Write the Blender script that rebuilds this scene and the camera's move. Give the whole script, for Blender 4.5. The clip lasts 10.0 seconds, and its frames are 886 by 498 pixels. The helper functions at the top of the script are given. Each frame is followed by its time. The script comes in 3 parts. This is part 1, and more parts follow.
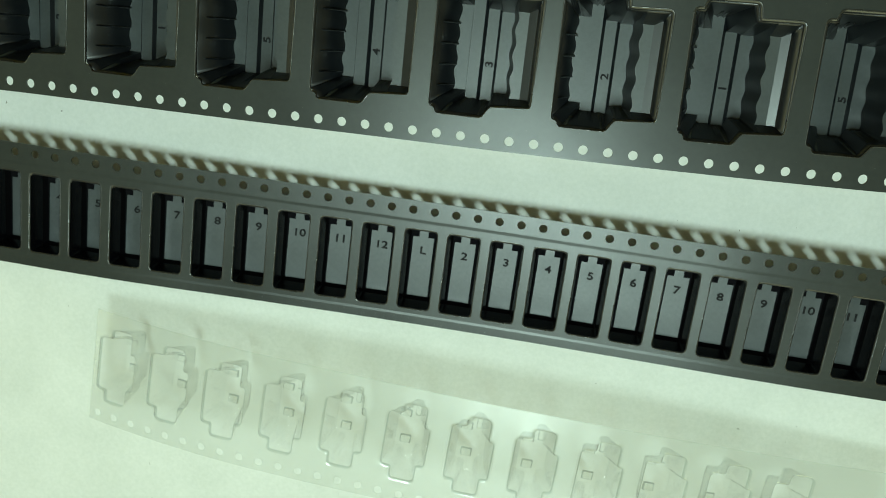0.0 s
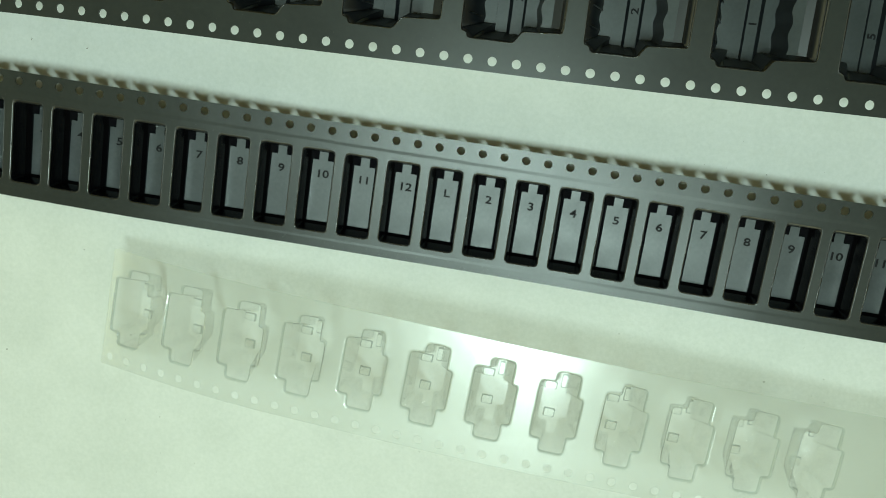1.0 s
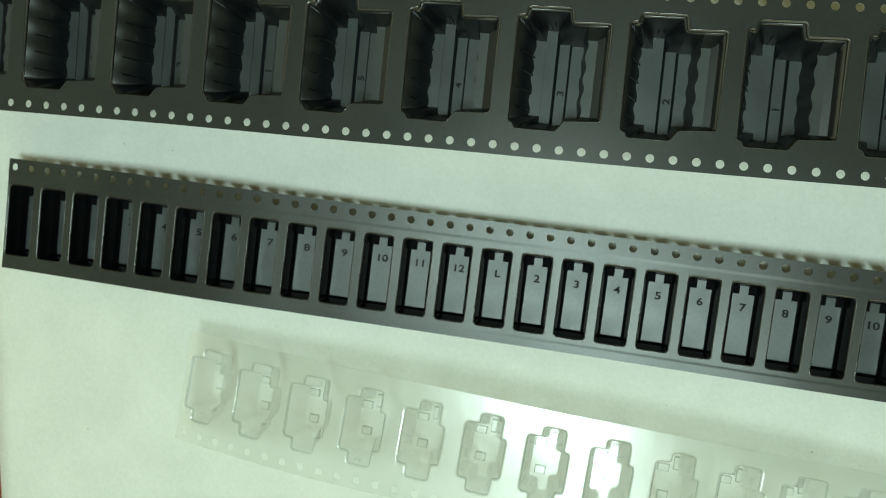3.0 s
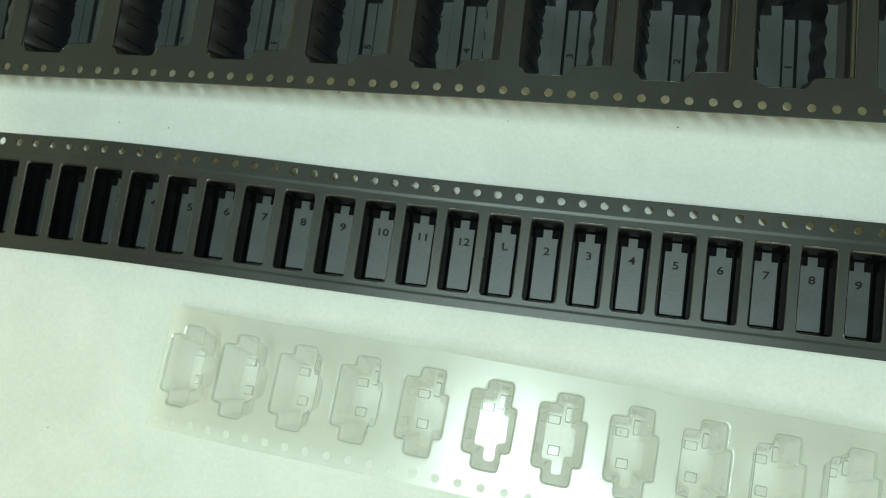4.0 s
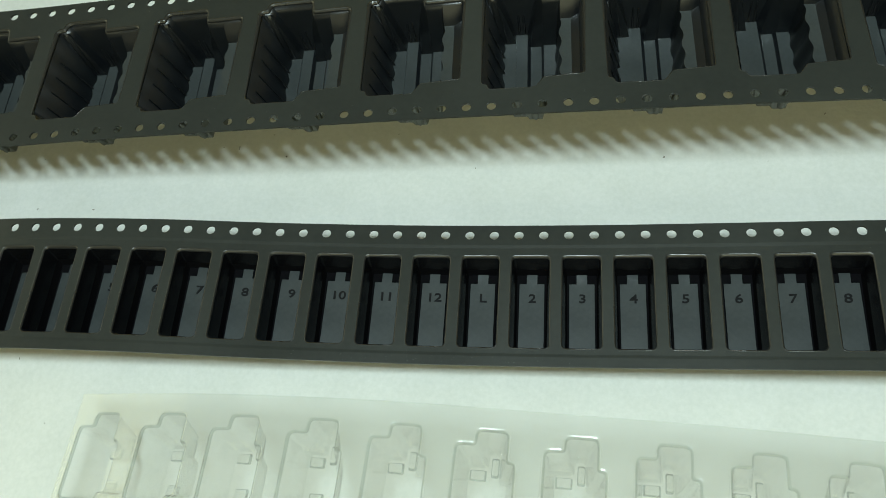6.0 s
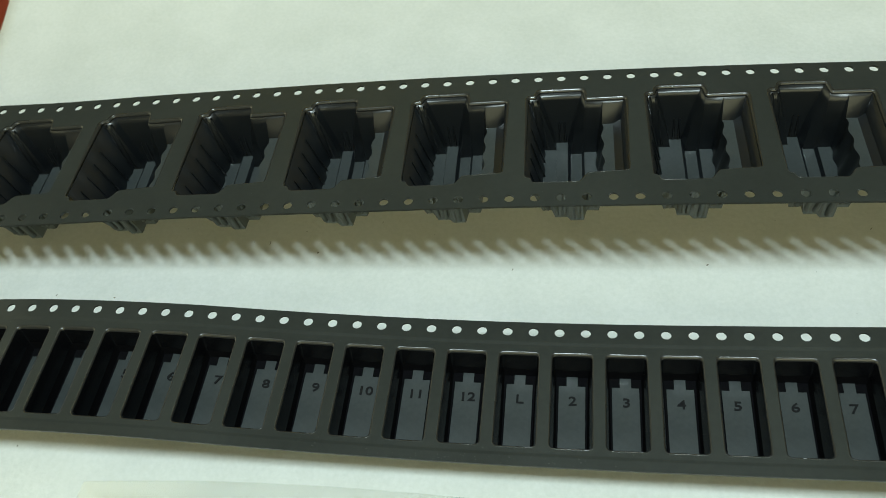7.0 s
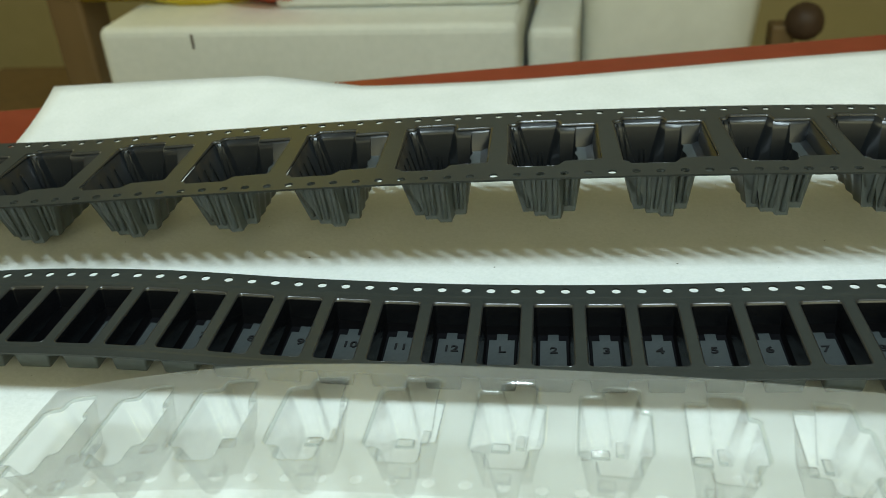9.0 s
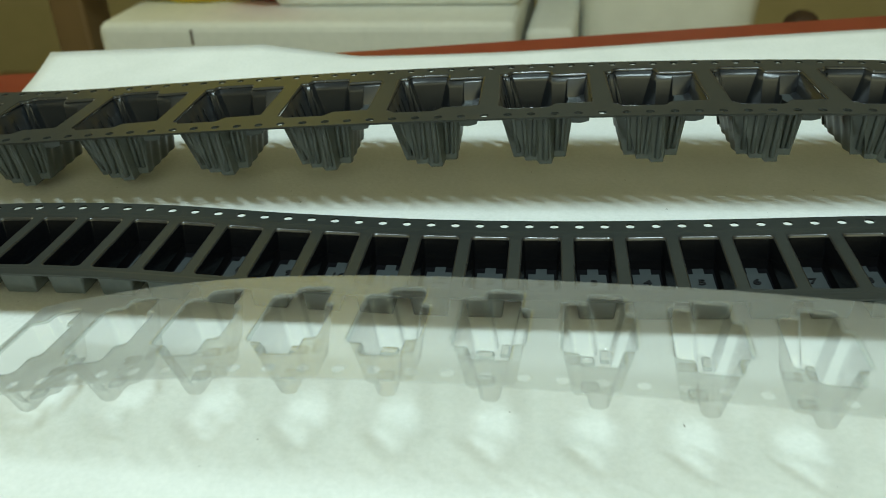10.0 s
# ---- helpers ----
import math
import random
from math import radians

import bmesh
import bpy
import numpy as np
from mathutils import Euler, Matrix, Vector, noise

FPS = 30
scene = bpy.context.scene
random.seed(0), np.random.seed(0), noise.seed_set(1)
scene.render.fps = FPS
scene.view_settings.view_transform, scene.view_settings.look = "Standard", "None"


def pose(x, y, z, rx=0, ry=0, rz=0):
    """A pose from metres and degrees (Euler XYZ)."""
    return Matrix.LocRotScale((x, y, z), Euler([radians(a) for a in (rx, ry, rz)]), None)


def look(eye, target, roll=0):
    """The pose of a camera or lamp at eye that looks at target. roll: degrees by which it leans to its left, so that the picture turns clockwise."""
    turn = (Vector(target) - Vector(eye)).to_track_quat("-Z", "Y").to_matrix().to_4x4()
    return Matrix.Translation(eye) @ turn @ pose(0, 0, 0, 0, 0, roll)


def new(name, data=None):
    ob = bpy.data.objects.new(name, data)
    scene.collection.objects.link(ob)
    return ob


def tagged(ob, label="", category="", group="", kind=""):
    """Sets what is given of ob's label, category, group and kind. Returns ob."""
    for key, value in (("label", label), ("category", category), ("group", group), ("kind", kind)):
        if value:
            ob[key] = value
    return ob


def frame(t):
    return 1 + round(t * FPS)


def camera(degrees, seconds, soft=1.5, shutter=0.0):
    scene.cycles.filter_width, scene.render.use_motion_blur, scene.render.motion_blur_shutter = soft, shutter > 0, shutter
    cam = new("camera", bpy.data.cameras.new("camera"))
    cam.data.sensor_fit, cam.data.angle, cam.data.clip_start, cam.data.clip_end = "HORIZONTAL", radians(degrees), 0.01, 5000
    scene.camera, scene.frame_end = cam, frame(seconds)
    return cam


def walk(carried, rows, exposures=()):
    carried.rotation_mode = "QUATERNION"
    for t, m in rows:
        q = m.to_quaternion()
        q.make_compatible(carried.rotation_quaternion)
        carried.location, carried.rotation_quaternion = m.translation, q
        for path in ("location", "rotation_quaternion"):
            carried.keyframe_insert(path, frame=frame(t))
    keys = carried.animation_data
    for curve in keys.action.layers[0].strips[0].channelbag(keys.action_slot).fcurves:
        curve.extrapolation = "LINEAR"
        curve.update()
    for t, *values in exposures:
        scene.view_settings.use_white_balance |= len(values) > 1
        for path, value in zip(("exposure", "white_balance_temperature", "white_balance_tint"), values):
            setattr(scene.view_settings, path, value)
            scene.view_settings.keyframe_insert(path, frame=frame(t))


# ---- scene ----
cam = camera(54.36, 10.0, soft=0.7)
# a phone's small aperture, close to its subject: what is far behind the tapes goes soft
cam.data.dof.use_dof, cam.data.dof.focus_distance, cam.data.dof.aperture_fstop = True, 0.137, 40.0
PATH = [
    (0, (0.01427, 0.03619, 0.15813), (0.00680, 0.00940, 0.06207), -156.57),
    (0.5, (0.01102, 0.02739, 0.15484), (0.00456, 0.00131, 0.05852), -157.63),
    (1, (0.01140, 0.01549, 0.16170), (0.00391, -0.00567, 0.06425), -151.71),
    (1.5, (0.01306, 0.00343, 0.16780), (0.00195, -0.00662, 0.06893), -123.71),
    (2, (0.01285, 0.00241, 0.17288), (-0.00014, -0.00512, 0.07402), -112.37),
    (2.5, (0.01131, 0.01129, 0.17486), (-0.00277, 0.00210, 0.07629), -115.83),
    (3.8, (0.01649, -0.01960, 0.16894), (0.00004, -0.01446, 0.07044), -65.44),
    (4, (0.01230, -0.03303, 0.16413), (-0.00321, -0.01980, 0.06623), -42.28),
    (4.5, (0.00407, -0.03847, 0.15669), (-0.01185, -0.01444, 0.06094), -26.94),
    (5, (0.00524, -0.04960, 0.14667), (-0.00851, -0.01659, 0.05329), -17.33),
    (5.2, (0.00689, -0.05373, 0.14096), (-0.00615, -0.01837, 0.04834), -15.61),
    (6.3, (0.01718, -0.06560, 0.12905), (0.00216, -0.01894, 0.04189), -16.18),
    (6.5, (0.02074, -0.06730, 0.13178), (0.00557, -0.01767, 0.04630), -15.39),
    (7, (0.00582, -0.07269, 0.11822), (-0.00908, -0.01185, 0.04028), -9.77),
    (7.5, (0.00850, -0.08874, 0.09761), (-0.00705, -0.01997, 0.02670), -6.08),
    (8, (0.00756, -0.10045, 0.09046), (-0.00679, -0.02613, 0.02511), -4.72),
    (8.5, (0.00103, -0.10634, 0.08523), (-0.01187, -0.02595, 0.02717), -4.37),
    (9, (0.00481, -0.11700, 0.08175), (-0.00703, -0.03159, 0.03110), -3.64),
    (9.5, (0.00764, -0.12474, 0.07453), (-0.00406, -0.03817, 0.02586), -3.06),
    (10, (0.00629, -0.12391, 0.06995), (-0.00524, -0.03738, 0.02116), -2.65),
]
walk(cam, [(t, look(eye, target, roll)) for t, eye, target, roll in PATH],
     exposures=[(0.0, 0.0, 6600, -2), (0.5, -0.1, 6600, 0), (2.7, -0.14, 6600, 0), (4.0, 0.04, 6500, 5), (5.0, 0.12, 6380, 13), (6.4, 0.04, 6400, 12), (7.0, 0.1, 6380, 13), (7.5, 0.3, 6300, 17), (8.0, 0.32, 6270, 17), (8.5, 0.12, 6230, 15), (9.0, 0.28, 6150, 15), (9.5, 0.32, 6080, 14), (10.0, 0.14, 6150, 10)])

# ---- light: a lamp tube nearly overhead, and two added area lamps for soft fill ----
world = bpy.data.worlds.new("room_air")
scene.world = world
world.use_nodes = True
world.node_tree.nodes["Background"].inputs[0].default_value = (0.8, 0.85, 0.8, 1)
world.node_tree.nodes["Background"].inputs[1].default_value = 0.0


def tube(name, place, aim, long, wide, watts, colour):
    lamp = bpy.data.lights.new(name, "AREA")
    lamp.shape, lamp.size, lamp.size_y, lamp.energy, lamp.color = "RECTANGLE", long, wide, watts, colour
    ob = new(name, lamp)
    ob.matrix_world = aim
    ob.location = place
    return ob


TUBE_AIM = Matrix.Rotation(math.atan2(-0.66, 0.75), 4, "Z")
tube("lamp_tube", (0.0145, -0.084, 0.495), TUBE_AIM, 0.184, 0.016, 1.92, (0.77, 0.98, 0.96))


def fill_light(place, size, watts, colour):
    """An added fill lamp at a wall, with no window there, for ambient light."""
    lamp = bpy.data.lights.new("fill_light", "AREA")
    lamp.shape, lamp.size, lamp.size_y, lamp.energy, lamp.color = "RECTANGLE", size[0], size[1], watts, colour
    ob = new("fill_light", lamp)
    ob.matrix_world = look(place, (0, 0, 0.3))
    return ob


fill_light((-2.05, 0.2, 0.95), (1.9, 1.3), 10.0, (0.95, 0.97, 0.58))
fill_light((0.3, -1.9, 0.75), (2.6, 1.6), 23.0, (0.95, 0.97, 0.58))
from mathutils.geometry import delaunay_2d_cdt

# ---- materials ----
MM = 0.001


def nodes_of(name):
    m = bpy.data.materials.new(name)
    m.use_nodes = True
    nt = m.node_tree
    return m, nt, nt.nodes["Principled BSDF"], nt.nodes["Material Output"]


def add(nt, kind, **values):
    n = nt.nodes.new(kind)
    for key, v in values.items():
        n.inputs[key.replace("_", " ")].default_value = v
    return n


def ramp(nt, source, stops):
    r = nt.nodes.new("ShaderNodeValToRGB")
    while len(r.color_ramp.elements) < len(stops):
        r.color_ramp.elements.new(0.5)
    for el, (at, col) in zip(r.color_ramp.elements, stops):
        el.position, el.color = at, (*col, 1) if len(col) == 3 else col
    nt.links.new(source, r.inputs[0])
    return r.outputs[0]


def surface(name, dark, light, scale=400.0, rough=(0.4, 0.6), bump=0.0, bump_scale=None, metal=0.0, coarse=None, specular=0.5, stretch=(1, 1, 1)):
    """A painted, moulded or woven surface: colour drifting between two tones at two scales, uneven gloss, fine relief."""
    m, nt, bsdf, _ = nodes_of(name)
    place = nt.nodes.new("ShaderNodeTexCoord").outputs["Object"]
    mapped = nt.nodes.new("ShaderNodeMapping")
    mapped.inputs["Scale"].default_value = stretch
    nt.links.new(place, mapped.inputs[0])
    fine = add(nt, "ShaderNodeTexNoise", Scale=scale, Detail=6.0, Roughness=0.6)
    wide = add(nt, "ShaderNodeTexNoise", Scale=coarse or scale / 12, Detail=3.0)
    for n in (fine, wide):
        nt.links.new(mapped.outputs[0], n.inputs["Vector"])
    both = nt.nodes.new("ShaderNodeMath")
    both.operation = "MULTIPLY_ADD"
    both.inputs[1].default_value = 0.5
    half = nt.nodes.new("ShaderNodeMath")
    half.operation = "MULTIPLY"
    half.inputs[1].default_value = 0.5
    nt.links.new(wide.outputs[0], half.inputs[0])
    nt.links.new(fine.outputs[0], both.inputs[0])
    nt.links.new(half.outputs[0], both.inputs[2])
    nt.links.new(ramp(nt, both.outputs[0], [(0.3, dark), (0.7, light)]), bsdf.inputs["Base Color"])
    rr = nt.nodes.new("ShaderNodeMapRange")
    rr.inputs["From Min"].default_value, rr.inputs["From Max"].default_value = 0.3, 0.7
    rr.inputs["To Min"].default_value, rr.inputs["To Max"].default_value = rough
    nt.links.new(wide.outputs[0], rr.inputs[0])
    nt.links.new(rr.outputs[0], bsdf.inputs["Roughness"])
    bsdf.inputs["Metallic"].default_value = metal
    bsdf.inputs["Specular IOR Level"].default_value = specular
    if bump:
        b = add(nt, "ShaderNodeBump", Strength=bump, Distance=0.0002)
        tex = fine
        if bump_scale:
            tex = add(nt, "ShaderNodeTexNoise", Scale=bump_scale, Detail=4.0)
            nt.links.new(mapped.outputs[0], tex.inputs["Vector"])
        nt.links.new(tex.outputs[0], b.inputs["Height"])
        nt.links.new(b.outputs[0], bsdf.inputs["Normal"])
    return m


black_plastic = surface("black_moulded_plastic", (0.023, 0.027, 0.0265), (0.036, 0.041, 0.039), 900, (0.28, 0.35), 0.02, 2500, coarse=40, specular=0.42)
# Shade in the narrow pockets is painted: walls far darker than the web's plastic.
pocket_shade_plastic = surface("black_pocket_painted_shade", (0.0025, 0.0027, 0.0035), (0.005, 0.0055, 0.007), 900, (0.18, 0.26), 0.03, 2500, coarse=60, specular=0.3)
# Wide tape's pocket walls and inner ribs: same plastic, darkened to paint their shade.
deep_shade_plastic = surface("black_deep_painted_shade", (0.005, 0.0065, 0.008), (0.010, 0.012, 0.015), 900, (0.30, 0.38), 0.03, 2500, coarse=60, specular=0.7)
# Floors are a paler copy of that plastic, painting in light they catch.
land_lit_plastic = surface("black_floor_painted_light", (0.034, 0.041, 0.043), (0.056, 0.065, 0.067), 1500, (0.34, 0.42), 0.05, 4200, coarse=160, specular=0.5)
rim_plastic = surface("black_pocket_rim", (0.016, 0.017, 0.017), (0.026, 0.027, 0.027), 900, (0.24, 0.32), 0.04, 2500, coarse=60, specular=0.9)
# Near-black pit tone: shade put into the colour of the pocket's corners.
pit_shade_plastic = surface("black_pit_painted_shade", (0.003, 0.003, 0.004), (0.006, 0.006, 0.007), 900, (0.7, 0.85), 0.1, 3000, specular=0.03)
# Outsides and flutes lightened to paint in light bounced up from the paper.
shell_lit_plastic = surface("black_outside_painted_light", (0.050, 0.060, 0.056), (0.076, 0.088, 0.082), 900, (0.36, 0.46), 0.06, 2500, coarse=60)
matte_number = surface("matte_black_number", (0.008, 0.008, 0.009), (0.014, 0.014, 0.015), 900, (0.55, 0.7), 0.1, 3000, specular=0.15)
paper_white = surface("white_paper", (0.69, 0.71, 0.68), (0.82, 0.83, 0.81), 1300, (0.75, 0.9), 0.35, 1100, coarse=70, specular=0.2)
red_laminate = surface("red_brown_table_laminate", (0.17, 0.022, 0.010), (0.26, 0.045, 0.022), 90, (0.25, 0.4), 0.05, 900, coarse=9)
foam_white = surface("white_foam", (0.70, 0.72, 0.68), (0.82, 0.83, 0.79), 160, (0.8, 0.95), 0.6, 300, coarse=14, specular=0.2)
cream_cloth = surface("cream_cloth", (0.72, 0.72, 0.65), (0.84, 0.84, 0.77), 60, (0.8, 0.95), 1.0, 70, coarse=10, specular=0.2)
yellow_film = surface("yellow_bag_film", (0.72, 0.52, 0.01), (0.82, 0.64, 0.03), 30, (0.35, 0.5), 0.5, 60, coarse=8)
orange_film = surface("orange_red_film", (0.55, 0.06, 0.01), (0.72, 0.11, 0.02), 30, (0.35, 0.5), 0.5, 60, coarse=8)
brown_wood = surface("brown_wood", (0.14, 0.085, 0.035), (0.22, 0.14, 0.06), 60, (0.45, 0.6), 0.2, 300, coarse=6, stretch=(1, 1, 0.1))
dark_brown = surface("dark_brown_rubber", (0.05, 0.028, 0.015), (0.09, 0.05, 0.028), 60, (0.5, 0.7), 0.2, 300)
wall_paint = surface("beige_wall_paint", (0.52, 0.46, 0.26), (0.60, 0.53, 0.32), 12, (0.8, 0.9), 0.1, 60, coarse=2, specular=0.2)
ceiling_paint = surface("cream_ceiling_paint", (0.74, 0.69, 0.50), (0.80, 0.75, 0.56), 12, (0.8, 0.9), 0.1, 60, coarse=2, specular=0.2)
floor_tile = surface("grey_floor", (0.20, 0.19, 0.17), (0.28, 0.27, 0.24), 12, (0.4, 0.6), 0.1, 60, coarse=2)


def clear_film(name, scatter, rough, passes=(0.95, 0.965, 0.955, 1), power=3.0):
    """Thin clear plastic: light goes straight through, a little is scattered, and gloss grows towards grazing."""
    m, nt, bsdf, out = nodes_of(name)
    through_it = nt.nodes.new("ShaderNodeBsdfTransparent")
    through_it.inputs[0].default_value = passes
    haze, back, front = nt.nodes.new("ShaderNodeMixShader"), nt.nodes.new("ShaderNodeBsdfTranslucent"), nt.nodes.new("ShaderNodeBsdfDiffuse")
    for h in (back, front):
        h.inputs[0].default_value = (0.86, 0.88, 0.86, 1)
    nt.links.new(back.outputs[0], haze.inputs[1])
    nt.links.new(front.outputs[0], haze.inputs[2])
    gloss = nt.nodes.new("ShaderNodeBsdfGlossy")
    gloss.inputs["Roughness"].default_value = rough
    facing = nt.nodes.new("ShaderNodeLayerWeight")
    facing.inputs[0].default_value = 0.5
    steep = nt.nodes.new("ShaderNodeMath")
    steep.operation = "POWER"
    steep.inputs[1].default_value = power
    share = nt.nodes.new("ShaderNodeMath")
    share.operation = "MULTIPLY_ADD"
    share.inputs[1].default_value, share.inputs[2].default_value = 0.75, 0.06
    nt.links.new(facing.outputs["Facing"], steep.inputs[0])
    nt.links.new(steep.outputs[0], share.inputs[0])
    a, b = nt.nodes.new("ShaderNodeMixShader"), nt.nodes.new("ShaderNodeMixShader")
    a.inputs[0].default_value = scatter
    nt.links.new(through_it.outputs[0], a.inputs[1])
    nt.links.new(haze.outputs[0], a.inputs[2])
    nt.links.new(share.outputs[0], b.inputs[0])
    nt.links.new(a.outputs[0], b.inputs[1])
    nt.links.new(gloss.outputs[0], b.inputs[2])
    place = nt.nodes.new("ShaderNodeTexCoord").outputs["Object"]
    n = add(nt, "ShaderNodeTexNoise", Scale=120.0, Detail=2.0)
    nt.links.new(place, n.inputs["Vector"])
    bump = add(nt, "ShaderNodeBump", Strength=0.08, Distance=0.0004)
    nt.links.new(n.outputs[0], bump.inputs["Height"])
    nt.links.new(bump.outputs[0], gloss.inputs["Normal"])
    nt.links.new(b.outputs[0], out.inputs[0])
    return m


clear_web = clear_film("clear_plastic_web", 0.12, 0.24, (0.982, 0.99, 0.985, 1), 2.8)
clear_plastic = clear_film("clear_plastic_pocket", 0.03, 0.16, (0.985, 0.99, 0.987, 1), 1.7)
clear_crease = clear_film("clear_plastic_crease", 0.04, 0.10, (0.96, 0.97, 0.965, 1), 1.7)
# Dark lines of refraction are painted in: these bends simply pass less light.
clear_painted_edge = clear_film("clear_plastic_bend_painted_dark", 0.20, 0.10, (0.68, 0.72, 0.70, 1))


# ---- making meshes ----
def finish(name, verts, faces, material, smooth=False, second=None, which=(), soft=0, more=(), third=(), fourth=(), sharp=38):
    """A mesh from millimetres; the faces in which take the second material."""
    me = bpy.data.meshes.new(name)
    me.from_pydata([(x * MM, y * MM, z * MM) for x, y, z in verts], [], faces)
    me.materials.append(material)
    if second:
        me.materials.append(second)
        for i in which:
            me.polygons[i].material_index = 1
    for extra in more:
        me.materials.append(extra)
    for i in third:
        me.polygons[i].material_index = 2
    for i in fourth:
        me.polygons[i].material_index = 3
    me.validate()
    if soft:
        me.shade_smooth()
        me.set_sharp_from_angle(angle=radians(sharp))
        for i in which:
            me.polygons[i].use_smooth = False
    if smooth:
        me.shade_smooth()
    return me


def part(name, me, parent, label=""):
    ob = new(name, me)
    ob.parent = parent
    if label:
        ob["label"] = label
    return ob


def box_mesh(name, size, material, bevel=0.0, segments=2, centre=(0, 0, 0)):
    bm = bmesh.new()
    bmesh.ops.create_cube(bm, size=1, matrix=Matrix.Translation(Vector(centre)) @ Matrix.Diagonal((*size, 1)))
    if bevel:
        bmesh.ops.bevel(bm, geom=bm.edges[:], offset=bevel, segments=segments, affect="EDGES", profile=0.5)
    me = bpy.data.meshes.new(name)
    bm.to_mesh(me)
    bm.free()
    me.materials.append(material)
    return me


def thicken(ob, mm, shell=0):
    s = ob.modifiers.new("thickness", "SOLIDIFY")
    s.thickness, s.offset, s.material_offset = mm * MM, -1, shell
    return ob


class Ribbon:
    """A bent tape: a smooth line through a few knots (mm), walked by its length s; v runs across to the far side."""

    def __init__(self, knots, x_zero, tilt=0.0):
        k = [Vector(p) for p in knots]
        k = [2 * k[0] - k[1]] + k + [2 * k[-1] - k[-2]]
        pts = []
        for a, b, c, d in zip(k, k[1:], k[2:], k[3:]):
            for i in range(24):
                t = i / 24
                pts.append(0.5 * (2 * b + (c - a) * t + (2 * a - 5 * b + 4 * c - d) * t * t + (3 * b - a - 3 * c + d) * t ** 3))
        pts.append(k[-2])
        self.p = np.array([tuple(q) for q in pts])
        self.s = np.concatenate([[0], np.cumsum(np.linalg.norm(np.diff(self.p, axis=0), axis=1))])
        self.s -= np.interp(x_zero, self.p[:, 0], self.s)
        self.tilt = tilt

    def spot(self, s):
        return Vector([float(np.interp(s, self.s, self.p[:, i])) for i in range(3)])

    def axes(self, s):
        t = (self.spot(s + 3) - self.spot(s - 3)).normalized()
        b = Vector((0, 0, 1)).cross(t).normalized()
        b = (b + Vector((0, 0, self.tilt))).normalized()
        return t, b, t.cross(b).normalized()

    def at(self, s, v, w=0.0):
        t, b, n = self.axes(s)
        return self.spot(s) + b * v + n * w

    def matrix(self, s):
        t, b, n = self.axes(s)
        m = Matrix((t, b, n)).transposed().to_4x4()
        m.translation = self.spot(s) * MM
        return m


def rounded(points, radius, steps=4):
    """A closed outline with its corners rounded."""
    out, n = [], len(points)
    for i in range(n):
        a, b, c = Vector(points[i - 1]), Vector(points[i]), Vector(points[(i + 1) % n])
        r = min(radius, (a - b).length * 0.45, (c - b).length * 0.45)
        p, q = b + (a - b).normalized() * r, b + (c - b).normalized() * r
        for j in range(steps + 1):
            t = j / steps
            out.append(tuple((1 - t) ** 2 * p + 2 * t * (1 - t) * b + t * t * q))
    return out


class Sheet:
    """A tape's flat web in (s, v): a strip with loops cut out, bent onto its ribbon at the end."""

    def __init__(self, s0, s1, v0, v1, lines=(), level=None):
        self.box, self.lines, self.level, self.loops = (s0, s1, v0, v1), lines, level or (lambda v: 0.0), []

    def cut(self, loop):
        self.loops.append([Vector(p) for p in loop])

    def mesh(self, name, ribbon, material):
        s0, s1, v0, v1 = self.box
        n = int((s1 - s0) / 4)
        pts, edges = [], []
        rows = [v0, *self.lines, v1]
        for v in rows:
            i = len(pts)
            pts += [Vector((s0 + (s1 - s0) * k / n, v)) for k in range(n + 1)]
            edges += [(i + k, i + k + 1) for k in range(n)]
        for a in (0, n):
            edges += [(a + r * (n + 1), a + (r + 1) * (n + 1)) for r in range(len(rows) - 1)]
        for loop in self.loops:
            i, m = len(pts), len(loop)
            pts += loop
            edges += [(i + k, i + (k + 1) % m) for k in range(m)]
        got, _, tris, *_ = delaunay_2d_cdt(pts, edges, [], 0, 1e-5)
        spans = [(min(p.x for p in q), max(p.x for p in q), min(p.y for p in q), max(p.y for p in q), q) for q in self.loops]

        def inside(c):
            for a, b, lo, hi, q in spans:
                if a < c.x < b and lo < c.y < hi:
                    odd = False
                    for k in range(len(q)):
                        p, r = q[k - 1], q[k]
                        if (p.y > c.y) != (r.y > c.y) and c.x < (r.x - p.x) * (c.y - p.y) / (r.y - p.y) + p.x:
                            odd = not odd
                    if odd:
                        return True
            return False

        keep = [t for t in tris if not inside((got[t[0]] + got[t[1]] + got[t[2]]) / 3)]
        me = finish(name, [tuple(ribbon.at(p.x, p.y, self.level(p.y))) for p in got], keep, material)
        bm = bmesh.new()
        bm.from_mesh(me)
        for f in bm.faces:
            if f.normal.z < 0:
                f.normal_flip()
        bm.to_mesh(me)
        bm.free()
        return me


def circle(s, v, r, n=16):
    return [(s + r * math.cos(math.tau * (i + 0.5) / n), v + r * math.sin(math.tau * (i + 0.5) / n)) for i in range(n)]


def ring_loft(rings):
    """Verts and faces of rings joined one below the other."""
    verts, faces, n = [], [], len(rings[0])
    for r in rings:
        verts += r
    for k in range(len(rings) - 1):
        for j in range(n):
            a, b = k * n + j, k * n + (j + 1) % n
            faces.append((a, b, b + n, a + n))
    return verts, faces


